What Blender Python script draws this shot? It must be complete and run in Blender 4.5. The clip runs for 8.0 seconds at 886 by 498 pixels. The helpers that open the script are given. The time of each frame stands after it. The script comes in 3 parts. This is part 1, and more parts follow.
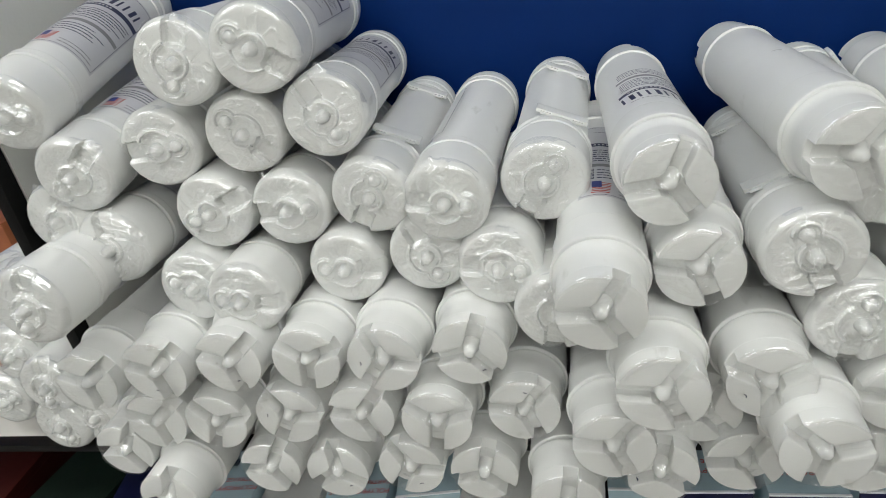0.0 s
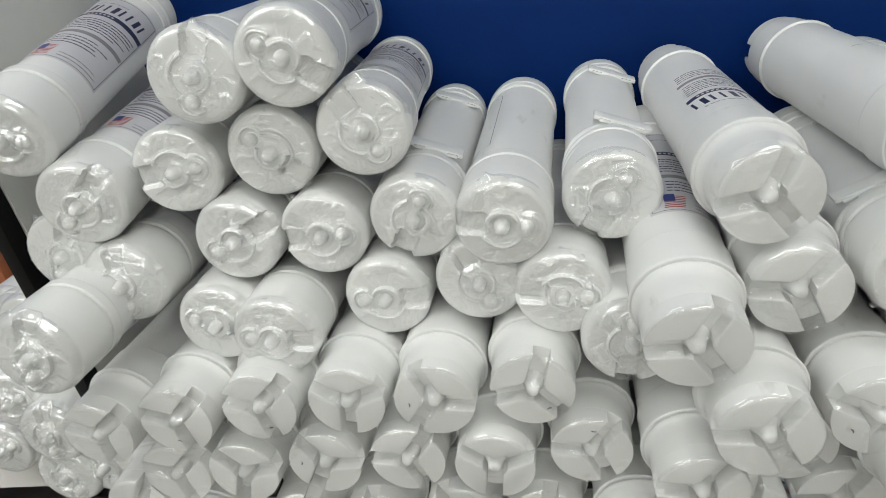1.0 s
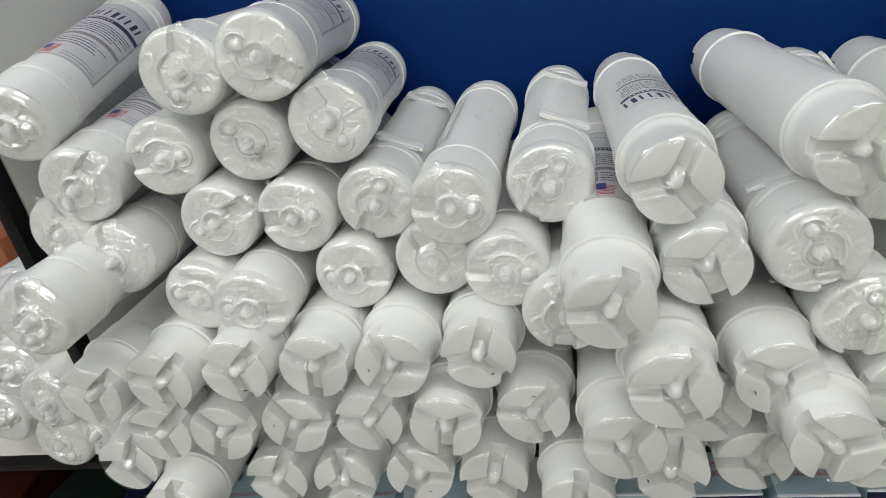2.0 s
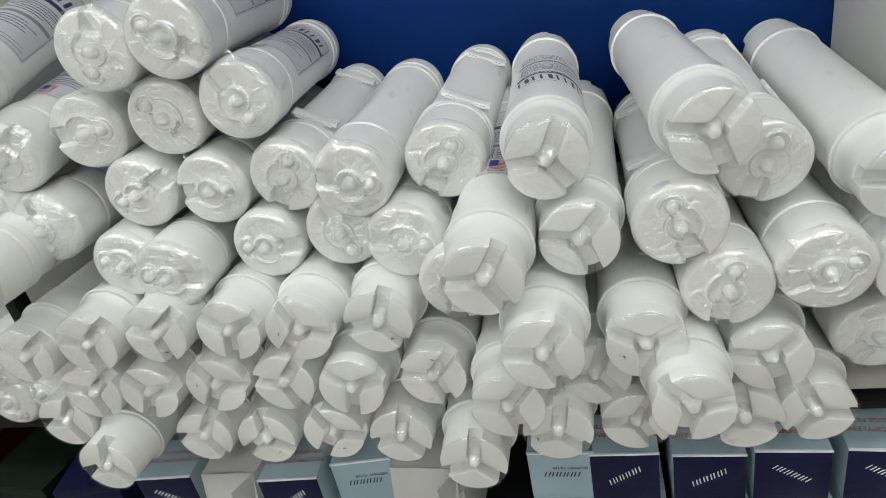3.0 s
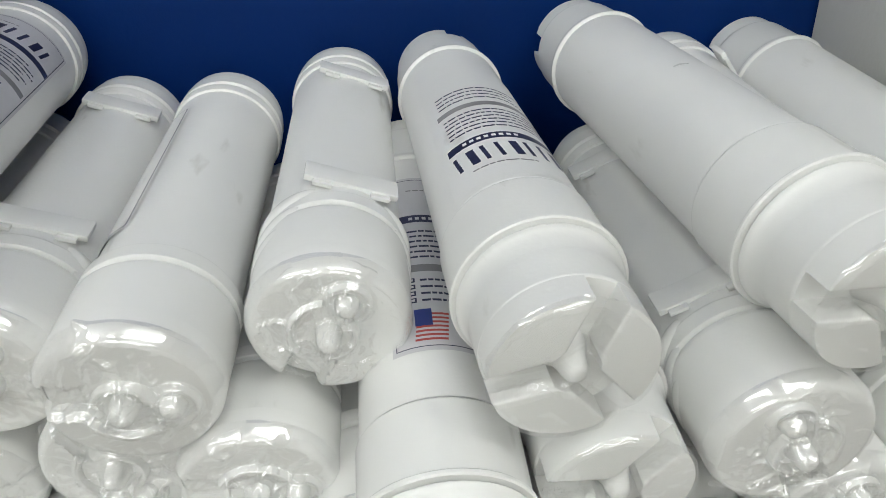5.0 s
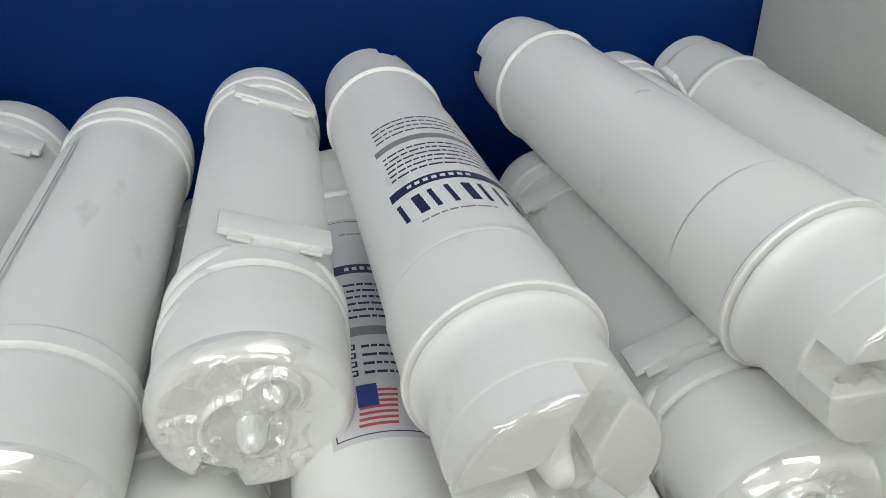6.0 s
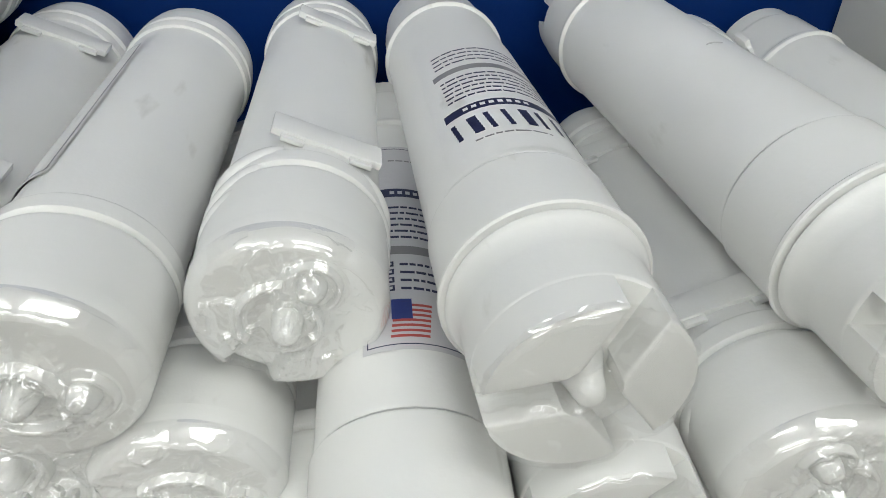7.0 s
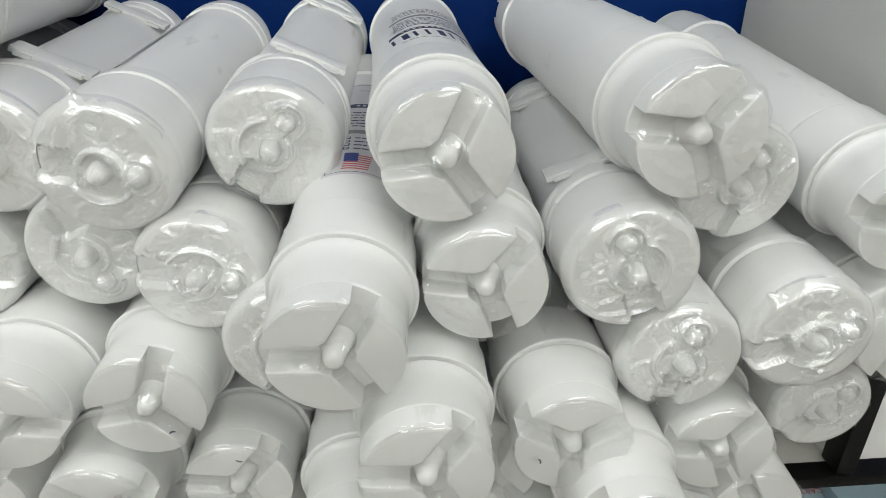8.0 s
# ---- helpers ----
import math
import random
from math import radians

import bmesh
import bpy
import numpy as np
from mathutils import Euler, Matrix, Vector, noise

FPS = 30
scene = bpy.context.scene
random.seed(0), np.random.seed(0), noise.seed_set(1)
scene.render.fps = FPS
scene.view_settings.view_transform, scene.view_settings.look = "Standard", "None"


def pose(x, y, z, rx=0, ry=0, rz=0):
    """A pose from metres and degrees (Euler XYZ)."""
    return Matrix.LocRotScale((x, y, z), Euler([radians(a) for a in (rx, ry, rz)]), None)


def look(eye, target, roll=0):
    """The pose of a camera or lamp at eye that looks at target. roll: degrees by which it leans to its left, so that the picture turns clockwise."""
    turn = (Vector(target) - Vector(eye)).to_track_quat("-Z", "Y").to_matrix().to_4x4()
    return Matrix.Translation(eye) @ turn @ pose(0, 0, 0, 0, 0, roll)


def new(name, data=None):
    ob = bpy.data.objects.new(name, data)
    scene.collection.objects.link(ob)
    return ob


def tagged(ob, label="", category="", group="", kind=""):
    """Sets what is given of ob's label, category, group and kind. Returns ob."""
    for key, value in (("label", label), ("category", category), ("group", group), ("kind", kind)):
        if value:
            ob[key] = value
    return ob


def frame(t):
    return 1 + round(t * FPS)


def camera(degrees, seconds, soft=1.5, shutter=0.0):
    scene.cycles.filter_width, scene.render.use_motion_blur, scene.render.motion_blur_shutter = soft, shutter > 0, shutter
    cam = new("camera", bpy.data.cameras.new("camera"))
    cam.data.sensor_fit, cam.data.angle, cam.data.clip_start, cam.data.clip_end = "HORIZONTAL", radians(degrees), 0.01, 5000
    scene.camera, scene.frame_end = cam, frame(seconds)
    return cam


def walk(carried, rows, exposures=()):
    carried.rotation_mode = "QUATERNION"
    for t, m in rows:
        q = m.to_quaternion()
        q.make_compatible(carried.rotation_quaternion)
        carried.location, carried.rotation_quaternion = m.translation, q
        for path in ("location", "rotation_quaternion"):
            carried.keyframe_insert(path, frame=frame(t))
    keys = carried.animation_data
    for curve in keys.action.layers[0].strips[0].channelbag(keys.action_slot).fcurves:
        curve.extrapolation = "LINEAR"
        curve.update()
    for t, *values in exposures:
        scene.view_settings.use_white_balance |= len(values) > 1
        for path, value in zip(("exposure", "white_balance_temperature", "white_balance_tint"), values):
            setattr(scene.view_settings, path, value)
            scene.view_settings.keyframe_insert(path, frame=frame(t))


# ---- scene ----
cam = camera(68.4, 8.0, soft=0.8)
PATH = [
    (0, (0.134, 0.035, 0.407), (-0.35, 1.772, -0.457), -11.4),
    (0.5, (0.101, 0.059, 0.405), (-0.356, 1.801, -0.464), -12.2),
    (1, (0.082, 0.074, 0.405), (-0.362, 1.829, -0.444), -12.6),
    (1.2, (0.078, 0.074, 0.405), (-0.357, 1.839, -0.428), -12.2),
    (2.3, (0.152, 0.012, 0.395), (-0.314, 1.776, -0.425), -11.4),
    (2.5, (0.171, 0.01, 0.391), (-0.298, 1.769, -0.437), -11.0),
    (3, (0.2, 0.014, 0.399), (-0.262, 1.743, -0.493), -11.6),
    (3.5, (0.212, 0.071, 0.424), (-0.164, 1.731, -0.625), -11.5),
    (4, (0.21, 0.129, 0.418), (-0.034, 1.773, -0.695), -9.5),
    (4.5, (0.159, 0.2, 0.401), (0.027, 1.863, -0.703), -7.9),
    (5, (0.132, 0.267, 0.393), (0.216, 1.935, -0.708), -7.0),
    (5.2, (0.124, 0.282, 0.389), (0.277, 1.937, -0.723), -6.9),
    (6.3, (0.133, 0.31, 0.386), (0.449, 1.957, -0.704), -4.2),
    (6.5, (0.127, 0.303, 0.384), (0.353, 1.947, -0.732), -2.8),
    (7, (0.126, 0.3, 0.371), (0.314, 1.929, -0.775), -0.3),
    (7.5, (0.127, 0.255, 0.361), (0.301, 1.973, -0.648), 0.4),
    (8, (0.159, 0.169, 0.341), (0.246, 1.929, -0.605), -1.2),
]
walk(cam, [(t, look(eye, target, roll)) for t, eye, target, roll in PATH], exposures=((0.0, -0.03), (3.0, 0.0), (4.0, 0.03), (5.0, 0.0), (6.5, -0.08), (7.5, 0.06), (8.0, 0.02)))

# ---- light ----
world = bpy.data.worlds.new("room_air")
scene.world = world
world.use_nodes = True
world.node_tree.nodes["Background"].inputs[0].default_value = (0.9, 0.95, 1.0, 1)
world.node_tree.nodes["Background"].inputs[1].default_value = 0.25


CEILING = 1.75
LAMP_GLOW = 8.5


def ceiling_lamp(x, y, length=1.15, wide=0.22):
    """A long fluorescent lamp: a white diffuser box under a batten that hangs from the ceiling."""
    root = new("ceiling_lamp")
    root.matrix_basis = pose(x, y, CEILING - 0.12)
    tagged(root, "white fluorescent lamp with a long diffuser under the ceiling", "lamp", "ceiling lamps")
    glow = bpy.data.materials.get("lamp_glow") or bpy.data.materials.new("lamp_glow")
    glow.use_nodes = True
    n = glow.node_tree.nodes["Principled BSDF"]
    n.inputs["Emission Color"].default_value = (0.975, 1.0, 0.985, 1)
    n.inputs["Emission Strength"].default_value = LAMP_GLOW
    part("diffuser", box_bm(-length / 2, length / 2, -wide / 2, wide / 2, -0.03, 0.03, 0.012), root, "glowing white diffuser", mat=glow)
    for end in (-1, 1):
        part("end_cap", box_bm(end * (length / 2 + 0.008) - 0.007, end * (length / 2 + 0.008) + 0.007, -wide / 2 - 0.003, wide / 2 + 0.003, -0.033, 0.036, 0.003), root, mat=ROOM_PAINT)
    part("batten", box_bm(-length / 2 - 0.015, length / 2 + 0.015, -0.025, 0.025, 0.037, 0.1195, 0.003), root, mat=ROOM_PAINT)


# ---- materials ----
def material(name, colour, rough=0.5, metal=0.0):
    m = bpy.data.materials.new(name)
    m.use_nodes = True
    n = m.node_tree.nodes["Principled BSDF"]
    n.inputs["Base Color"].default_value = (*colour, 1)
    n.inputs["Roughness"].default_value = rough
    n.inputs["Metallic"].default_value = metal
    return m, m.node_tree, n


def noise_node(tree, scale, detail=4.0, stretch=(1, 1, 1)):
    co = tree.nodes.new("ShaderNodeTexCoord")
    mp = tree.nodes.new("ShaderNodeMapping")
    mp.inputs["Scale"].default_value = stretch
    tx = tree.nodes.new("ShaderNodeTexNoise")
    tx.inputs["Scale"].default_value = scale
    tx.inputs["Detail"].default_value = detail
    info = tree.nodes.new("ShaderNodeObjectInfo")
    add = tree.nodes.new("ShaderNodeVectorMath")
    add.operation = "ADD"
    tree.links.new(co.outputs["Object"], add.inputs[0])
    tree.links.new(info.outputs["Random"], add.inputs[1])
    tree.links.new(add.outputs[0], mp.inputs["Vector"])
    tree.links.new(mp.outputs[0], tx.inputs["Vector"])
    return tx


def ramp(tree, source, stops):
    r = tree.nodes.new("ShaderNodeValToRGB")
    r.color_ramp.elements[0].position, r.color_ramp.elements[0].color = stops[0][0], (*stops[0][1], 1)
    r.color_ramp.elements[1].position, r.color_ramp.elements[1].color = stops[1][0], (*stops[1][1], 1)
    for p, c in stops[2:]:
        r.color_ramp.elements.new(p).color = (*c, 1)
    tree.links.new(source, r.inputs[0])
    return r


def multiply(tree, a, b):
    mix = tree.nodes.new("ShaderNodeMix")
    mix.data_type, mix.blend_type = "RGBA", "MULTIPLY"
    mix.inputs[0].default_value = 1.0
    tree.links.new(a, mix.inputs[6])
    tree.links.new(b, mix.inputs[7])
    return mix.outputs[2]


def bump(tree, source, distance, strength=1.0):
    b = tree.nodes.new("ShaderNodeBump")
    b.inputs["Distance"].default_value = distance
    b.inputs["Strength"].default_value = strength
    tree.links.new(source, b.inputs["Height"])
    return b.outputs[0]


def plastic(name, tone, wrap):
    """Moulded white plastic under clear film: a matt body, faint scuffs, and the film's gloss as a coat."""
    m, t, n = material(name, tone, 0.42)
    soft = ramp(t, noise_node(t, 14, 3).outputs[0], [(0.3, [c * 0.95 for c in tone]), (0.7, tone)])
    scuff = ramp(t, noise_node(t, 55, 7, (1, 0.35, 1)).outputs[0], [(0.24, (0.78, 0.775, 0.75)), (0.335, (1, 1, 1))])
    t.links.new(multiply(t, soft.outputs[0], scuff.outputs[0]), n.inputs["Base Color"])
    n.inputs["Subsurface Weight"].default_value = 0.0
    n.inputs["Coat Weight"].default_value = wrap
    n.inputs["Coat Roughness"].default_value = 0.13
    t.links.new(bump(t, noise_node(t, 38, 3, (1, 0.3, 1)).outputs[0], 0.0010), n.inputs["Coat Normal"])
    t.links.new(bump(t, noise_node(t, 600, 2).outputs[0], 0.00006), n.inputs["Normal"])
    return m


WHITE = plastic("white_plastic", (0.80, 0.805, 0.79), 0.28)
CAP = plastic("cap_plastic", (0.815, 0.82, 0.80), 0.5)
INNER = plastic("lug_plastic", (0.80, 0.805, 0.785), 0.5)


def film_material(name, shine, rough, scale, depth):
    """Clear shrink film: mostly see-through, a veil of haze, and sharp gloss on the crinkles."""
    m = bpy.data.materials.new(name)
    m.use_nodes = True
    t = m.node_tree
    t.nodes.clear()
    out = t.nodes.new("ShaderNodeOutputMaterial")
    clear = t.nodes.new("ShaderNodeBsdfTransparent")
    gloss = t.nodes.new("ShaderNodeBsdfGlossy")
    gloss.inputs["Roughness"].default_value = rough
    gloss.inputs["Color"].default_value = (1, 1, 1, 1)
    haze = t.nodes.new("ShaderNodeBsdfDiffuse")
    haze.inputs["Color"].default_value = (0.82, 0.83, 0.82, 1)
    veil = t.nodes.new("ShaderNodeMixShader")
    veil.inputs[0].default_value = 0.03
    mix = t.nodes.new("ShaderNodeMixShader")
    mix.inputs[0].default_value = shine
    t.links.new(bump(t, noise_node(t, scale, 2).outputs[0], depth), gloss.inputs["Normal"])
    t.links.new(clear.outputs[0], veil.inputs[1])
    t.links.new(haze.outputs[0], veil.inputs[2])
    t.links.new(veil.outputs[0], mix.inputs[1])
    t.links.new(gloss.outputs[0], mix.inputs[2])
    t.links.new(mix.outputs[0], out.inputs[0])
    return m


FILM = film_material("crinkled_film", 0.20, 0.05, 55, 0.0011)
LUG_FILM = film_material("lug_film", 0.15, 0.05, 60, 0.0008)


def painted(name, colour, rough, spread=0.12, scale=6.0, grain=0.0002, shine=0.5):
    m, t, n = material(name, colour, rough)
    n.inputs["Specular IOR Level"].default_value = shine
    r = ramp(t, noise_node(t, scale, 5).outputs[0], [(0.3, [c * (1 - spread) for c in colour]), (0.7, [min(1, c * (1 + spread)) for c in colour])])
    t.links.new(r.outputs[0], n.inputs["Base Color"])
    t.links.new(bump(t, noise_node(t, 260, 3).outputs[0], grain), n.inputs["Normal"])
    return m


BLUE = painted("blue_board", (0.0012, 0.0235, 0.135), 0.55, 0.10, 5, shine=0.12)
PANEL = painted("grey_white_panel", (0.70, 0.70, 0.665), 0.5, 0.04, 4)
BOARD = painted("white_shelf_board", (0.72, 0.70, 0.65), 0.45, 0.06, 12)
BLACK = painted("black_steel", (0.005, 0.0048, 0.0045), 0.5, 0.3, 40, shine=0.2)
# near black: the shade under the shelf is put into this colour
SHADED_BOARD = painted("shaded_board", (0.008, 0.008, 0.009), 0.6, 0.2, 20, shine=0.2)
# red and green card taken down towards black to hold the shelf's shade
SHADED_RED = painted("shaded_red_card", (0.04, 0.006, 0.005), 0.5, 0.2, 20, shine=0.2)
SHADED_GREEN = painted("shaded_green_card", (0.005, 0.012, 0.008), 0.5, 0.2, 20, shine=0.2)
PAPER = painted("label_paper", (0.58, 0.58, 0.60), 0.5, 0.03, 30)
INK = painted("navy_ink", (0.025, 0.03, 0.075), 0.45, 0.1, 60)
GREY_INK = painted("grey_ink", (0.25, 0.25, 0.26), 0.5, 0.1, 60)
FLAG_RED = painted("red_ink", (0.45, 0.08, 0.07), 0.5, 0.1, 60)
FLAG_BLUE = painted("flag_blue_ink", (0.03, 0.05, 0.22), 0.5, 0.1, 60)
CARD_PALE = painted("pale_blue_card", (0.34, 0.46, 0.52), 0.45, 0.05, 20)
CARD_NAVY = painted("navy_card", (0.005, 0.007, 0.038), 0.4, 0.1, 20, shine=0.25)
CARD_GREY = painted("grey_card", (0.55, 0.55, 0.54), 0.55, 0.06, 20)
CARD_WHITE = painted("white_print", (0.78, 0.80, 0.84), 0.5, 0.03, 30)
RED_TEXT = painted("red_print", (0.42, 0.05, 0.05), 0.5, 0.05, 60)
ORANGE = painted("brown_orange_card", (0.30, 0.09, 0.03), 0.5, 0.1, 30)
ROOM_PAINT = painted("room_paint", (0.72, 0.71, 0.68), 0.7, 0.04, 2)
ROOM_FLOOR = painted("room_floor", (0.42, 0.40, 0.37), 0.5, 0.1, 3)


# ---- mesh helpers ----
def mesh_of(bm, name, mat, smooth=True, angle=38):
    data = bpy.data.meshes.new(name)
    bmesh.ops.recalc_face_normals(bm, faces=bm.faces)
    for e in bm.edges:
        if len(e.link_faces) == 2 and e.calc_face_angle(0) > radians(angle):
            e.smooth = False
    for fc in bm.faces:
        fc.smooth = smooth
    bm.to_mesh(data)
    bm.free()
    data.materials.append(mat)
    return data


def part(name, data, parent, label="", m=None, mat=None):
    if isinstance(data, bmesh.types.BMesh):
        data = mesh_of(data, name, mat)
    ob = new(name, data)
    ob.parent = parent
    if m is not None:
        ob.matrix_basis = m
    return tagged(ob, label) if label else ob


def box_bm(x0, x1, y0, y1, z0, z1, bevel=0.0):
    bm = bmesh.new()
    bmesh.ops.create_cube(bm, size=1, matrix=Matrix.LocRotScale(((x0 + x1) / 2, (y0 + y1) / 2, (z0 + z1) / 2), None, (x1 - x0, y1 - y0, z1 - z0)))
    if bevel:
        bmesh.ops.bevel(bm, geom=bm.edges[:], offset=bevel, segments=2, affect="EDGES", profile=0.6)
    return bm


def lathe(profile, n=44, bm=None, centre=(0, 0)):
    """Turns (y, r) about the y axis."""
    bm = bm or bmesh.new()
    rings, held = [], [profile[0]]
    for (ya, ra), (yb, rb) in zip(profile, profile[1:]):
        long = math.hypot(yb - ya, rb - ra)
        if long > 0.006:
            held += [(ya + (yb - ya) * f, ra + (rb - ra) * f) for f in (0.0005 / long, 1 - 0.0005 / long)]
        held.append((yb, rb))
    profile = held
    for y, r in profile:
        if r < 1e-6:
            rings.append([bm.verts.new((centre[0], y, centre[1]))])
        else:
            rings.append([bm.verts.new((centre[0] + r * math.sin(2 * math.pi * i / n), y, centre[1] + r * math.cos(2 * math.pi * i / n))) for i in range(n)])
    for a, b in zip(rings, rings[1:]):
        for i in range(n):
            j = (i + 1) % n
            if len(a) == 1:
                bm.faces.new((a[0], b[i], b[j]))
            elif len(b) == 1:
                bm.faces.new((a[i], b[0], a[j]))
            else:
                bm.faces.new((a[i], b[i], b[j], a[j]))
    return bm


def curved_patch(bm, r, a0, a1, y0, y1):
    """A piece of a sleeve of radius r about the y axis, from angle a0 to a1 (degrees from the top)."""
    n = max(1, int(abs(a1 - a0) / 6))
    rows = []
    for i in range(n + 1):
        a = radians(a0 + (a1 - a0) * i / n)
        rows.append([bm.verts.new((r * math.sin(a), y, r * math.cos(a))) for y in (y0, y1)])
    for p, q in zip(rows, rows[1:]):
        bm.faces.new((p[0], p[1], q[1], q[0]))


# ---- the room and the rack ----
BACK, RIGHT, LEFT = 0.70, 0.428, -0.340
FRONT = 0.470


def structure(name, bm, mat, label, category):
    return tagged(new(name, mesh_of(bm, name, mat)), label, category, kind="structure")


structure("wall_back", box_bm(-2.6, RIGHT + 0.9, BACK, BACK + 0.02, -1.1, CEILING), BLUE, "deep blue painted back board of the shop rack", "wall")
# added sheet over the blue board, stands in for shade behind the cartons
structure("wall_back_lower", box_bm(LEFT - 0.5, RIGHT + 0.5, BACK - 0.010, BACK - 0.004, -1.1, -0.02), SHADED_BOARD, "near-black sheet standing in for the shade behind the lower shelf", "wall")
structure("wall_right", box_bm(RIGHT, RIGHT + 0.012, FRONT + 0.004, BACK - 0.003, 0.006, 1.0), PANEL, "grey white upright side panel of the rack", "wall")
structure("wall_left", box_bm(LEFT - 0.012, LEFT, FRONT + 0.004, BACK - 0.003, 0.006, 1.0), PANEL, "grey white upright side panel of the rack", "wall")
structure("shelf_board", box_bm(LEFT - 0.5, RIGHT + 0.5, FRONT, BACK - 0.003, -0.002, 0.005, 0.001), BOARD, "white shelf board carrying the filter pile", "shelf")
structure("shelf_rail", box_bm(LEFT - 0.5, RIGHT + 0.5, FRONT - 0.016, FRONT - 0.001, -0.001, 0.0075, 0.0012), BLACK, "black steel front rail of the shelf", "rail")
structure("rack_post", box_bm(RIGHT - 0.004, RIGHT + 0.009, FRONT - 0.014, FRONT + 0.003, 0.0080, 1.0, 0.0015), BLACK, "black steel upright post of the rack", "post")
structure("rack_post_left", box_bm(LEFT - 0.013, LEFT - 0.0005, FRONT - 0.014, FRONT + 0.003, 0.0080, 1.0, 0.0015), BLACK, "black steel upright post of the rack", "post")
structure("floor", box_bm(-2.6, 2.6, -3.0, 0.9, -1.12, -1.1), ROOM_FLOOR, "plain grey shop floor", "floor")
structure("ceiling", box_bm(-2.6, 2.6, -3.0, 0.9, CEILING, CEILING + 0.02), ROOM_PAINT, "plain white shop ceiling", "ceiling")
structure("wall_behind", box_bm(-2.6, 2.6, -3.02, -3.0, -1.1, CEILING), ROOM_PAINT, "plain off-white shop wall", "wall")
structure("wall_far_left", box_bm(-2.62, -2.6, -3.0, 0.9, -1.1, CEILING), ROOM_PAINT, "plain off-white shop wall", "wall")
structure("wall_far_right", box_bm(2.6, 2.62, -3.0, 0.9, -1.1, CEILING), ROOM_PAINT, "plain off-white shop wall", "wall")
structure("wall_beside_right", box_bm(RIGHT + 0.9, 2.6, BACK, BACK + 0.02, -1.1, CEILING), ROOM_PAINT, "plain off-white shop wall", "wall")

for lamp_y in (-0.05, -1.2, -2.3):
    for lamp_x in (-0.9, 0.8):
        ceiling_lamp(lamp_x + 0.1 * lamp_y, lamp_y)

# ---- filters ----
CHANNEL = 0.0056
LUG_R = 0.0268


def lug_mesh():
    """One of three sector lugs between the channels that run from the nozzle to the rim."""
    w, r, inner = CHANNEL, LUG_R, 0.0085
    a0 = math.asin(w / r)
    b0 = math.asin(w / inner)
    pts = [(r * math.sin(a), r * math.cos(a)) for a in np.linspace(a0, 2 * math.pi / 3 - a0, 15)]
    if 2 * math.pi / 3 - 2 * b0 > 0.05:
        pts += [(inner * math.sin(a), inner * math.cos(a)) for a in np.linspace(2 * math.pi / 3 - b0, b0, 5)]
    bm = bmesh.new()
    low = [bm.verts.new((x, 0.0147, z)) for x, z in pts]
    top = [bm.verts.new((x * 0.985, 0.0035, z * 0.985)) for x, z in pts]
    face = bm.faces.new(top)
    for i in range(len(pts)):
        j = (i + 1) % len(pts)
        bm.faces.new((low[i], low[j], top[j], top[i]))
    bmesh.ops.bevel(bm, geom=list(face.edges), offset=0.0012, segments=3, affect="EDGES", profile=0.6)
    return mesh_of(bm, "lug", INNER)


def rim_drop(r):
    """How far the end face falls back towards its rim."""
    return 0.0058 * max(0.0, (r - 0.0255) / 0.0048) ** 2.4


def crease(x, z, seed):
    """Sharp folds of a stretched film."""
    warp = 0.0015 * noise.noise(Vector((x * 160, z * 160, seed + 4.0)))
    a = 1 - abs(noise.noise(Vector(((x + warp) * 105, (z - warp) * 105, seed * 3.1)))) * 7.0
    b = 1 - abs(noise.noise(Vector((x * 230, z * 230, seed * 5.3 + 9)))) * 6.0
    patch = min(1.0, max(0.0, 0.75 + 1.6 * noise.noise(Vector((x * 45, z * 45, seed * 1.7 + 2)))))
    return patch * (0.0021 * max(0.0, a) ** 1.2 + 0.0008 * max(0.0, b) ** 1.2)


def ridge(d, half):
    """A rounded ridge of that half width."""
    return max(0.0, 1 - (d / half) ** 2)


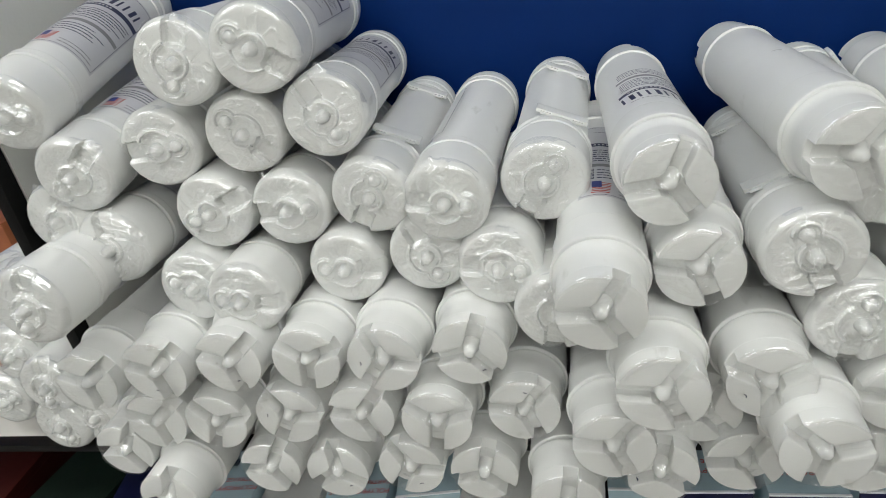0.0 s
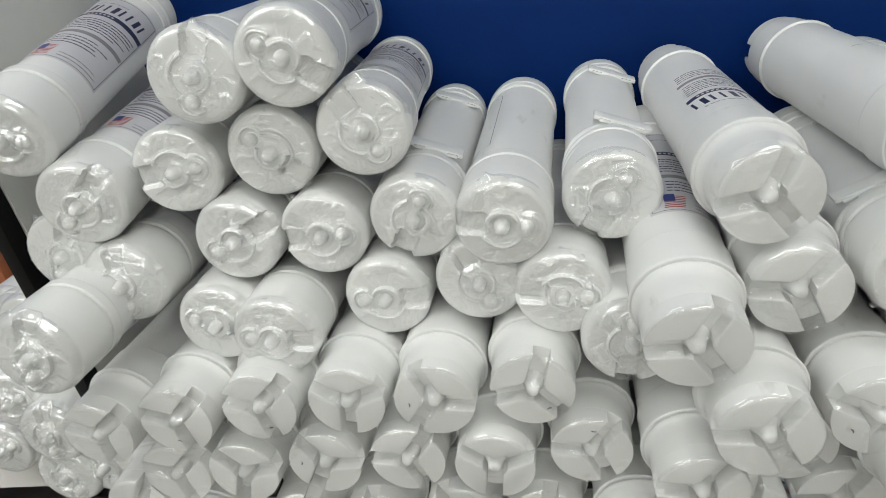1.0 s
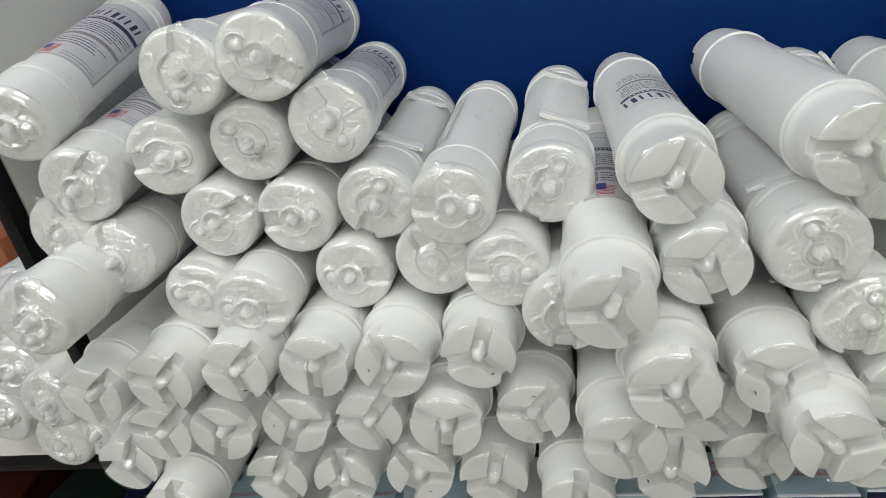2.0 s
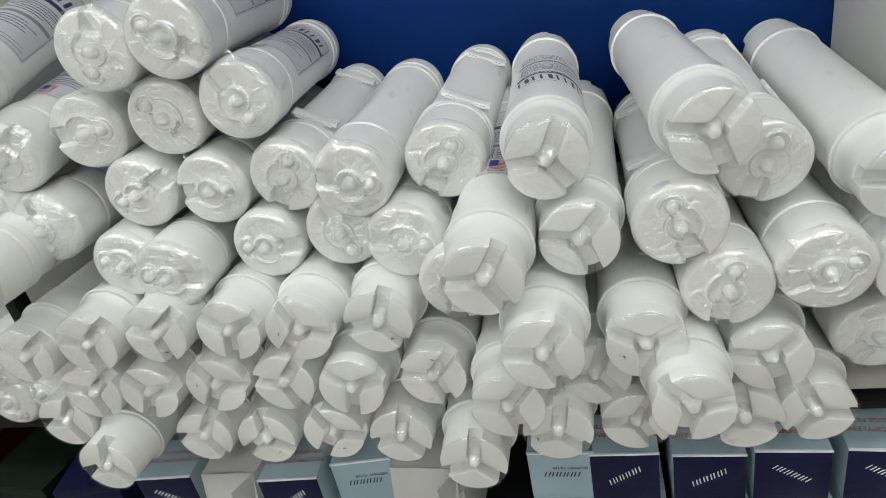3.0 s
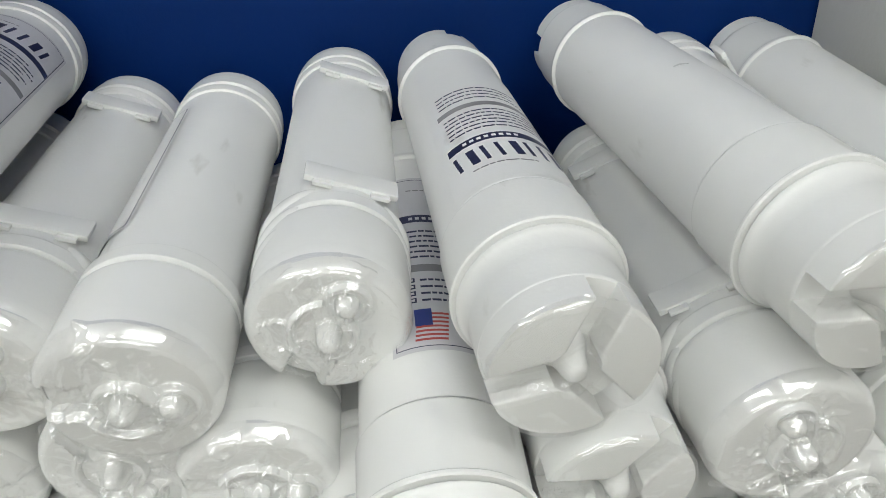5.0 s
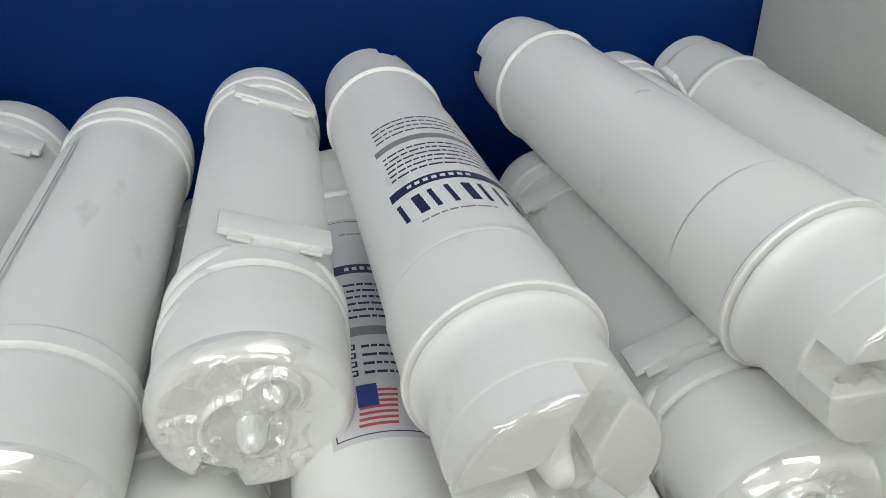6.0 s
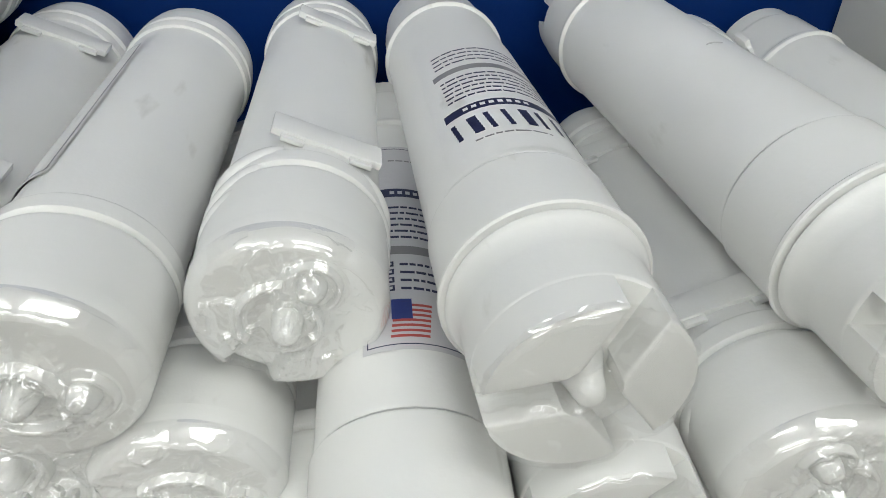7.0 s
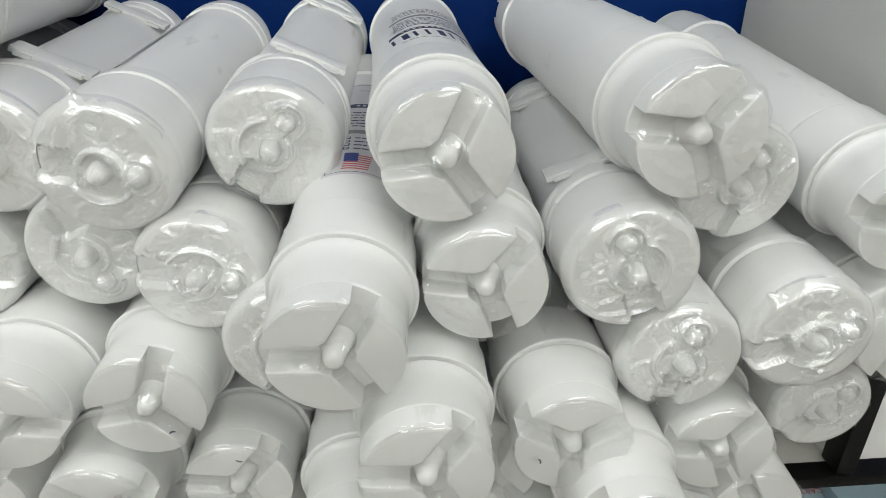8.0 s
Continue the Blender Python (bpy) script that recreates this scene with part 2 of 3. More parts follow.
def film_face(seed, tips, base, side):
    """Crinkled film stretched over the end: a skirt over each nozzle and rib, folds that run out to the rim."""
    rng = random.Random(seed)
    folds = [(rng.choice(tips), rng.uniform(0, 2 * math.pi), rng.uniform(0.0010, 0.0024), rng.uniform(0.0005, 0.0010)) for _ in range(9)]
    tails = [(rng.uniform(2.0, 4.4), rng.uniform(0.0012, 0.0036), rng.uniform(0.05, 0.14)) for _ in range(3)]
    bm = bmesh.new()
    n = 150
    rings = [0.00065 * k for k in range(45)] + [0.0294, 0.0301, 0.0306, 0.0308]
    made = []
    for k, r in enumerate(rings):
        ring = []
        for i in range(n if k else 1):
            a = 2 * math.pi * i / n
            x, z = r * math.sin(a), r * math.cos(a)
            h = 0.0
            for tx, tz, th, tr in tips:
                d = math.hypot(x - tx, z - tz)
                h = max(h, th * max(0.0, 1 - max(0.0, d - 0.0040) / tr) ** 2.4)
            if x * side < -0.002:
                h = max(h, 0.0036 * ridge(r - 0.0095, 0.0022) * min(1.0, (-x * side - 0.002) / 0.002))
            if x * side > 0.006:
                h = max(h, 0.0030 * ridge(r - 0.0142, 0.0022) * min(1.0, (x * side - 0.006) / 0.003))
            h = max(h, 0.0028 * ridge(math.hypot(x, z - 0.0150) - 0.0080, 0.0022) * min(1.0, max(0.0, (z - 0.011) / 0.003)))
            fade = max(0.0, 1 - r / 0.0300)
            for (tx, tz, th, tr), fa, fh, fw in folds:
                along = (x - tx) * math.sin(fa) + (z - tz) * math.cos(fa)
                across = abs((x - tx) * math.cos(fa) - (z - tz) * math.sin(fa))
                if along > 0:
                    h += fh * math.exp(-(across / fw) ** 2) * min(1, along / 0.005) * fade
            h += crease(x, z, seed) * min(1.0, fade * 5)
            sunk = 0.0032 * min(1.0, max(0.0, (0.0074 - abs(x)) / 0.0012)) * min(1.0, max(0.0, (-z - 0.0105) / 0.0030))
            y = base - 0.0005 - h + sunk + rim_drop(min(r, 0.0299)) + (0.0012 if r > 0.0305 else 0) + (0.0012 if k == len(rings) - 1 else 0)
            grow = 1.0
            if 0.0290 < r:
                for ta, tl, tw in tails:
                    grow += tl / 0.03 * math.exp(-((a - ta) / tw) ** 2) * (0.5 if r < 0.030 or k == len(rings) - 1 else 1.0)
            ring.append(bm.verts.new((x * grow, y, z * grow)))
        made.append(ring)
    for a, b in zip(made, made[1:]):
        for i in range(n):
            j = (i + 1) % n
            bm.faces.new((a[0], b[i], b[j]) if len(a) == 1 else (a[i], b[i], b[j], a[j]))
    return mesh_of(bm, "film", FILM, angle=80)


def film_sleeve(seed):
    """Film drawn over the lugs: follows the rim, spans the channels, puckers round the nozzle."""
    bm = bmesh.new()
    n = 96
    prof = [(0.0040, 0.0274), (0.0022, 0.0264), *[(0.0016, 0.0252 - 0.0011 * k) for k in range(15)], (0.0014, 0.0090), (0.0011, 0.0080), (0.0006, 0.0068), (0.0000, 0.0048), (-0.0004, 0.0)]
    made = []
    for y, r in prof:
        ring = []
        for i in range(n if r else 1):
            a = 2 * math.pi * i / n
            third = 2 * math.pi / 3
            da = abs((a + third / 2) % third - third / 2)
            span = max(0.0, 1 - da * max(r, 0.004) / (CHANNEL * 1.15))
            sag = 0.0014 * span if 0.0005 < y < 0.022 else 0
            x, z = math.sin(a), math.cos(a)
            w = noise.noise(Vector((x * r * 170, y * 170 + seed * 7, z * r * 170)))
            rr = r - sag * (1 if y > 0.003 else 0.3) + (0.0007 * max(0.0, 1 - abs(w) * 4) + 0.0001 if r > 0.0262 else 0)
            yy = y + (0.0030 * span if 0.007 < r < 0.0265 else 0) - (0.0006 * max(0.0, w) + 1.1 * crease(x * r, z * r, seed + 20) * (0.3 + 0.7 * span) if r < 0.0260 else 0)
            ring.append(bm.verts.new((x * rr, yy, z * rr)))
        made.append(ring)
    for a, b in zip(made, made[1:]):
        for i in range(n):
            j = (i + 1) % n
            bm.faces.new((a[i], b[0], a[j]) if len(b) == 1 else (a[i], b[i], b[j], a[j]))
    return mesh_of(bm, "film", LUG_FILM, angle=80)


NOZZLE_TIP = [(-0.0002, 0.0), (0.0, 0.0018), (0.0010, 0.0033), (0.0032, 0.0042)]
FACE = 0.0085
K_BODY = mesh_of(lathe([(0.0695, 0.0268), (0.0714, 0.0268), (0.0716, 0.0288), (0.0722, 0.0291), (0.150, 0.0289), (0.229, 0.0291)]), "body", WHITE)
K_FRONT = mesh_of(lathe([(0.0145, 0.0), (0.0145, 0.0262), (0.0153, LUG_R), (0.030, 0.0270), (0.0345, 0.0275), (0.0370, 0.0287), (0.0382, 0.0296), (0.0389, 0.0296), (0.0391, 0.0276), (0.0400, 0.0276), (0.0402, 0.0307), (0.0408, 0.0313), (0.0418, 0.0314), (0.0424, 0.0309), (0.0427, 0.0300), (0.0695, 0.0302), (0.0701, 0.0299), (0.0703, 0.0268)]), "front_cap", CAP)
K_REAR = mesh_of(lathe([(0.2275, 0.0288), (0.2278, 0.0299), (0.2288, 0.0307), (0.2305, 0.0307), (0.2316, 0.0300), (0.2330, 0.0291), (0.2350, 0.0289), (0.262, 0.0280), (0.2645, 0.0272), (0.2645, 0.0)]), "rear_cap", CAP)
K_NOZZLE = mesh_of(lathe([(y + 0.0010, r) for y, r in NOZZLE_TIP] + [(0.0075, 0.0048), (0.0115, 0.0062), (0.0147, 0.0074)], 20), "nozzle", CAP)
LUG = lug_mesh()
W_BODY = mesh_of(lathe([(0.0585, 0.0284), (0.130, 0.0282), (0.206, 0.0284)]), "body", WHITE)
W_FRONT = mesh_of(lathe([(0.0165, 0.0290), (0.0195, 0.0301), (0.030, 0.0304), (0.0455, 0.0305), (0.0466, 0.0303), (0.0470, 0.0297), (0.0474, 0.0285), (0.0492, 0.0285), (0.0496, 0.0299), (0.0502, 0.0304), (0.0568, 0.0304), (0.0576, 0.0299), (0.0580, 0.0280)]), "front_cap", CAP)
W_REAR = mesh_of(lathe([(0.2055, 0.0282), (0.2060, 0.0296), (0.2085, 0.0301), (0.2120, 0.0302), (0.2130, 0.0286), (0.2152, 0.0286), (0.2162, 0.0301), (0.226, 0.0298), (0.234, 0.0288), (0.2395, 0.0262), (0.2405, 0.0), ]), "rear_cap", CAP)
W_NOZZLE = mesh_of(lathe(NOZZLE_TIP + [(0.006, 0.0046), (FACE + 0.0008, 0.0050)], 20), "nozzle", CAP)
W_SIDE = mesh_of(lathe([(y + 0.0030, r * 1.0) for y, r in NOZZLE_TIP] + [(0.0075, 0.0044), (FACE + 0.0008, 0.0047)], 20, centre=(0, 0.0150)), "side_nozzle", CAP)


def slotted_face():
    """The round end: flat, a rounded rim, and a wide slot from the middle to the rim opposite the side nozzle."""
    bm = bmesh.new()
    n = 120
    rings = [0.0, 0.003, 0.0055, 0.0075, 0.0095, 0.0115, 0.0135, 0.0155, 0.0175, 0.0195, 0.0215, 0.0235, 0.0255, 0.0272, 0.0284, 0.0293, 0.0299, 0.0303]
    made = []
    for k, r in enumerate(rings):
        ring = []
        for i in range(n if k else 1):
            a = 2 * math.pi * i / n
            x, z = r * math.sin(a), r * math.cos(a)
            y = FACE + rim_drop(r)
            side = min(1.0, max(0.0, (0.0078 - abs(x)) / 0.0011))
            ahead = min(1.0, max(0.0, (-z - 0.0095) / 0.0014))
            y += 0.0062 * side * ahead
            ring.append(bm.verts.new((x, y, z)))
        made.append(ring)
    made.append([bm.verts.new((v.co.x, 0.0215, v.co.z)) for v in made[-1]])
    for a, b in zip(made, made[1:]):
        for i in range(n):
            j = (i + 1) % n
            bm.faces.new((a[0], b[i], b[j]) if len(a) == 1 else (a[i], b[i], b[j], a[j]))
    return mesh_of(bm, "end_face", CAP, angle=32)


END_FACE = slotted_face()


def arc_rib(name, r0, r1, tall, a0, a1, centre=0.0):
    """A raised piece of a ring on the end face, from angle a0 to a1 (degrees from the side nozzle)."""
    bm = bmesh.new()
    prof = [(r0 - 0.0003, FACE + 0.0006), (r0 + 0.0002, FACE - tall + 0.0004), (r0 + 0.0006, FACE - tall), (r1 - 0.0006, FACE - tall), (r1 - 0.0002, FACE - tall + 0.0004), (r1 + 0.0003, FACE + 0.0006)]
    rows = []
    for i in range(25):
        a = radians(a0 + (a1 - a0) * i / 24)
        rows.append([bm.verts.new((r * math.sin(a), y, centre + r * math.cos(a))) for r, y in prof])
    for p, q in zip(rows, rows[1:]):
        for k in range(len(prof) - 1):
            bm.faces.new((p[k], p[k + 1], q[k + 1], q[k]))
    bm.faces.new(rows[0]), bm.faces.new(rows[-1])
    return mesh_of(bm, name, CAP)


COLLARS = {side: arc_rib("collar", 0.0084, 0.0106, 0.0032, -15 * side, -165 * side) for side in (1, -1)}
OUTER_RIBS = {side: arc_rib("rib", 0.0133, 0.0151, 0.0026, 32 * side, 150 * side) for side in (1, -1)}
SIDE_COLLAR = arc_rib("side_collar", 0.0070, 0.0088, 0.0024, -70, 115, 0.0150)
TIPS = [(0.0, 0.0, FACE + 0.0002, 0.0050), (0.0, 0.0150, FACE - 0.003, 0.0045)]
FACE_FILMS = [film_face(s, TIPS, FACE, 1 if s % 2 else -1) for s in range(8)]
SLEEVE_FILMS = [film_sleeve(s) for s in range(4)]


def tab_mesh():
    """A flat clip plate across the body with two small slots."""
    bm = box_bm(-0.0195, 0.0195, -0.006, 0.006, 0.0268, 0.0298, 0.0008)
    for x in (-0.012, 0.012):
        extra = box_bm(x - 0.004, x + 0.004, -0.0086, -0.0055, 0.0270, 0.0288, 0.0004)
        data = bpy.data.meshes.new("slot")
        extra.to_mesh(data)
        extra.free()
        bm.from_mesh(data)
    return mesh_of(bm, "clip", CAP)


TAB = tab_mesh()


def fold_mesh(y, lean, high, span):
    """A bulging fold of shrink film that runs round the side of the cap, between the clip plate and the end."""
    bm = bmesh.new()
    rows, n, m = [], 26, 9
    for i in range(n + 1):
        f = i / n
        a = radians(span[0] + (span[1] - span[0]) * f)
        swell = math.sin(math.pi * f) ** 0.6
        row = []
        for k in range(m):
            g = 2 * k / (m - 1) - 1
            r = 0.0299 + high * swell * (1 - g * g) ** 0.7
            row.append(bm.verts.new((r * math.sin(a), y + lean * f + g * 0.0042 * (0.35 + 0.65 * swell), r * math.cos(a))))
        rows.append(row)
    for p, q in zip(rows, rows[1:]):
        for k in range(m - 1):
            bm.faces.new((p[k], p[k + 1], q[k + 1], q[k]))
    return mesh_of(bm, "film_fold", CAP, angle=80)


FOLDS = [fold_mesh(y, lean, high, (side * a0, side * a1)) for side in (1, -1) for y, lean, high, a0, a1 in ((0.0585, -0.006, 0.0019, 28, 96), (0.0500, -0.009, 0.0016, 40, 104), (0.0405, -0.006, 0.0013, 52, 110))]


def label_meshes(style):
    """Sheet, dark print, grey print, and flag of one label, printed round the body."""
    rng = random.Random(5)
    sheet, dark, grey, red, blue = (bmesh.new() for _ in range(5))
    a0, a1, y0, y1 = -62, 62, 0.074, 0.190
    r = 0.0290
    curved_patch(sheet, r, a0, a1, y0, y1)

    def line(bm, p, q, v0, v1, up=0.00012):
        flip = style == "maker"
        lo, hi = (y0 + y1 - v1, y0 + y1 - v0) if flip else (v0, v1)
        curved_patch(bm, r + up, p, q, lo, hi)

    def words(v, p, q, tall=0.0012):
        a = p
        while a < q:
            b = min(q, a + rng.uniform(3, 10))
            line(dark if tall > 0.0011 else grey, a, b, v, v + tall)
            a = b + 1.2
    # outline
    for p, q, v0, v1 in () if style == "maker" else ((a0 + 3, a1 - 3, y0 + 0.002, y0 + 0.0024), (a0 + 3, a1 - 3, y1 - 0.0024, y1 - 0.002), (a0 + 3, a0 + 3.8, y0 + 0.002, y1 - 0.002), (a1 - 3.8, a1 - 3, y0 + 0.002, y1 - 0.002)):
        line(dark, p, q, v0, v1)
    if style == "line":
        return [mesh_of(bm, nm, mt) for bm, nm, mt in ((sheet, "label", WHITE), (dark, "dark_print", INK), (grey, "grey_print", GREY_INK), (red, "flag_stripes", FLAG_RED), (blue, "flag_field", FLAG_BLUE))]
    if style in ("flag", "check"):
        for k in range(7):
            line(red, -44 + 0.5 * k, -20 + 0.5 * k, 0.079 + k * 0.0022, 0.0801 + k * 0.0022)
        line(blue, -43, -30, 0.0866, 0.0955, 0.0002)
        words(0.080, -8, 50, 0.0010), words(0.084, -8, 44, 0.0010)
    for k in range(4):
        words(0.100 + k * 0.0040, -36 if style == 'check' else -48, rng.uniform(20, 52))
    line(grey, -52, 56, 0.118, 0.1225)
    for k in range(6):
        words(0.127 + k * 0.0036, -48, rng.uniform(30, 54))
    line(dark, -54, 58, 0.1525, 0.158)
    for k in range(8):
        line(sheet, -40 + k * 6, -36.5 + k * 6, 0.1542, 0.1562, 0.0002)
    if style == "check":
        for k in range(4):
            line(dark, -46, -40, 0.0995 + k * 0.0040, 0.1022 + k * 0.0040, 0.00016)
            line(sheet, -44.6, -41.4, 0.1002 + k * 0.0040, 0.1015 + k * 0.0040, 0.00024)
    # maker's mark: a row of plain slanted bars
    for k in range(0 if style == "check" else 9):
        p = -52 + k * 11.5
        for st in range(6):
            line(dark, p + st * 0.45, p + st * 0.45 + (6.5 if k % 3 == 1 else 3.4), 0.162 + st * 0.002, 0.1641 + st * 0.002)
    words(0.178, -40, 10, 0.0009)
    return [mesh_of(bm, nm, mt) for bm, nm, mt in ((sheet, "label", WHITE if style == "maker" else PAPER), (dark, "dark_print", INK), (grey, "grey_print", GREY_INK), (red, "flag_stripes", FLAG_RED), (blue, "flag_field", FLAG_BLUE))]


LABELS = {"flag": label_meshes("flag"), "plain": label_meshes("plain"), "maker": label_meshes("maker"), "line": label_meshes("line"), "check": label_meshes("check")}
COUNT = [0]


def tick_mesh():
    """A short dark pen tick on the face of a lug."""
    bm = bmesh.new()
    for x0, z0, x1, z1 in ((-0.0016, 0.0006, 0.0002, -0.0004), (0.0002, -0.0004, 0.0016, 0.0002)):
        d = Vector((x1 - x0, z1 - z0)).normalized() * 0.0004
        bm.faces.new([bm.verts.new((x, 0.0, z)) for x, z in ((x0 - d.y, z0 + d.x), (x1 - d.y, z1 + d.x), (x1 + d.y, z1 - d.x), (x0 + d.y, z0 - d.x))])
    return mesh_of(bm, "pen_tick", INK)


TICK = tick_mesh()


def filter_base(place, yaw, pitch, turn, label):
    root = new("water_filter")
    root.empty_display_size = 0.02
    root.matrix_basis = pose(*place, pitch, 0, -yaw) @ Matrix.Rotation(radians(turn), 4, "Y")
    COUNT[0] += 1
    return tagged(root, label, "water filter", "filters in the pile")


def add_label(root, style, turn, at, slide=0.0, wide=1.0):
    if not style:
        return
    sheet, dark, grey, red, blue = LABELS[style]
    lab = part("label", sheet, root, "white printed paper label", Matrix.Translation((0, slide, 0)) @ Matrix.Rotation(radians(at - turn), 4, "Y") @ Matrix.Diagonal((wide, 1, wide, 1)))
    tagged(part("print", dark, lab, "dark navy lines of small print"), kind="stuff")
    if style == "line":
        return
    tagged(part("print", grey, lab, "grey lines of small print"), kind="stuff")
    if style in ("flag", "check"):
        tagged(part("flag_stripes", red, lab, "red flag stripes"), kind="stuff")
        part("flag_field", blue, lab, "blue flag field")


def channel_filter(place, yaw=0, pitch=0, turn=0, label="", at=0, film=True, slide=0.0, tick=None):
    """A filter with three lugs and a Y of channels round the nozzle of its end cap."""
    root = filter_base(place, yaw, pitch, turn, "white plastic water filter with three-lug end cap" + (" and printed label" if label else ", in the pile"))
    part("body", K_BODY, root), part("front_cap", K_FRONT, root), part("rear_cap", K_REAR, root)
    part("nozzle", K_NOZZLE, root)
    for k in range(3):
        part("lug", LUG, root, m=Matrix.Rotation(radians(120 * k), 4, "Y"))
        part("rear_lug", LUG, root, m=Matrix.Translation((0, 0.280, 0)) @ Matrix.Rotation(math.pi, 4, "Z") @ Matrix.Rotation(radians(120 * k), 4, "Y"))
    if film:
        part("film", SLEEVE_FILMS[COUNT[0] % 4], root, "clear glossy shrink film")
    if tick is not None:
        part("pen_tick", TICK, root, "short dark pen tick", Matrix.Rotation(radians(tick - turn), 4, "Y") @ Matrix.Translation((0, 0.0033, 0.017)))
    add_label(root, label, turn, at, slide, 1.016)
    return root


def wrapped_filter(place, yaw=0, pitch=0, turn=0, label="", at=0, tabs=False, clip=0):
    """A filter with a round end cap, two nozzles and crinkled clear film over them."""
    root = filter_base(place, yaw, pitch, turn, "white plastic water filter in crinkled clear film" + (" with clip plates" if tabs else " with printed label" if label else ", in the pile"))
    part("body", W_BODY, root), part("front_cap", W_FRONT, root), part("rear_cap", W_REAR, root)
    part("nozzle", W_NOZZLE, root), part("side_nozzle", W_SIDE, root), part("collar", COLLARS[1 if COUNT[0] % 2 else -1], root), part("rib", OUTER_RIBS[1 if COUNT[0] % 2 else -1], root), part("side_collar", SIDE_COLLAR, root)
    part("end_face", END_FACE, root)
    part("film", FACE_FILMS[COUNT[0] % 8], root, "clear crinkled shrink film")
    if tabs:
        for y in (0.070, 0.190):
            part("clip", TAB, root, "white clip plate", Matrix.Translation((0, y, 0)) @ Matrix.Rotation(radians(clip - turn), 4, "Y"))
        for data in FOLDS:
            part("film_fold", data, root, "bulging fold of cloudy film", Matrix.Rotation(radians(clip - turn), 4, "Y"))
    add_label(root, label, turn, at)
    return root


# filters, from the top of the pile down: place of the tip, yaw, pitch, turn about the axis
wrapped_filter((-0.275, 0.420, 0.343), -3, 13, 100, label='flag', at=38)
wrapped_filter((-0.243, 0.420, 0.293), -5, 7, 230, label='flag', at=42)
wrapped_filter((-0.137, 0.432, 0.360), -6, 0, 200)
wrapped_filter((-0.079, 0.433, 0.361), -6, 0, -50, label='plain', at=30)
wrapped_filter((-0.046, 0.443, 0.309), -6.2, -1.2, 155, label='plain', at=30)
wrapped_filter((-0.179, 0.440, 0.302), -6, 0, 90)
wrapped_filter((-0.111, 0.445, 0.303), -5, 0, -40)
wrapped_filter((-0.029, 0.444, 0.245), 0.1, 2, 30, tabs=True, clip=25)
wrapped_filter((0.031, 0.421, 0.244), 1.1, 2.4, 100, label='line', at=-78)
wrapped_filter((0.097, 0.441, 0.244), 1.2, 2.4, 35, tabs=True, clip=25)
channel_filter((0.173, 0.399, 0.254), -1.9, 0.8, 25, label='maker', at=15)
dented = channel_filter((0.272, 0.401, 0.259), -4.2, 1.1, 40)
wrapped_filter((0.310, 0.431, 0.221), -1.2, 4.4, 20, tabs=True, clip=55)
channel_filter((0.384, 0.415, 0.210), -2.3, 5.3, 40)
channel_filter((0.397, 0.408, 0.150), 0, 0, 80)
wrapped_filter((-0.278, 0.425, 0.259), 0, 0, 210)
wrapped_filter((-0.237, 0.418, 0.234), 0, 0, 185, label='plain', at=75)
wrapped_filter((-0.153, 0.435, 0.249), 0, 0, -110)
wrapped_filter((-0.093, 0.441, 0.243), 0, 0, 90)
wrapped_filter((-0.059, 0.437, 0.192), 0, 0, -85)
wrapped_filter((0.008, 0.435, 0.199), 0, 0, 160)
wrapped_filter((0.061, 0.419, 0.193), 0, 0, 100)
channel_filter((0.128, 0.356, 0.195), 1.3, 5.6, 30, label='check', at=38, slide=0.018)
channel_filter((0.188, 0.397, 0.197), 1.2, 2.2, 40)
wrapped_filter((0.252, 0.395, 0.200), 0, 0, -20, tabs=True, clip=-20)
wrapped_filter((0.282, 0.398, 0.148), 0, 0, 10)
wrapped_filter((0.340, 0.394, 0.160), 0, 0, 70)
wrapped_filter((-0.264, 0.352, 0.223), 0, 0, 200, label='plain', at=90)
wrapped_filter((-0.180, 0.420, 0.194), 0, 0, -65)
wrapped_filter((-0.132, 0.405, 0.188), 0, 0, -80)
channel_filter((-0.088, 0.395, 0.143), 0, 0, 70)
channel_filter((-0.027, 0.392, 0.142), 0, 0, 100, tick=265)
channel_filter((0.036, 0.396, 0.143), 0, 0, 20, tick=150)
wrapped_filter((0.099, 0.405, 0.162), 0, 0, 10)
channel_filter((0.067, 0.400, 0.087), 0, 0, 40, tick=10)
channel_filter((0.160, 0.347, 0.143), 0, 0, 35)
channel_filter((0.226, 0.377, 0.125), 0, 0, 60, tick=240)
wrapped_filter((0.392, 0.437, 0.076), 0, 0, 40)
wrapped_filter((-0.383, 0.430, 0.094), 0, 0, 190)
channel_filter((-0.275, 0.382, 0.138), 0, 0, 55)
channel_filter((-0.208, 0.381, 0.147), 0, 0, 50, tick=190)
channel_filter((-0.147, 0.387, 0.149), 0, 0, 50, tick=165)
channel_filter((-0.233, 0.387, 0.093), 0, 0, 50)
channel_filter((-0.181, 0.390, 0.089), 0, 0, 80)
channel_filter((-0.119, 0.395, 0.090), 0, 0, 90, tick=275)
channel_filter((-0.058, 0.396, 0.089), 0, 0, 40)
channel_filter((0.004, 0.387, 0.089), 0, 0, 70)
channel_filter((0.129, 0.362, 0.088), 0, 0, 40)
channel_filter((0.190, 0.405, 0.079), 0, 0, 20)
channel_filter((0.252, 0.354, 0.090), 0, 0, 76)
channel_filter((0.310, 0.400, 0.092), 0, 0, 40)
channel_filter((0.346, 0.412, 0.032), 0, 0, 95)
channel_filter((-0.283, 0.392, 0.057), 0, 0, 30)
channel_filter((-0.232, 0.365, 0.030), 0, 0, 15)
channel_filter((-0.155, 0.399, 0.030), 0, 0, 30)
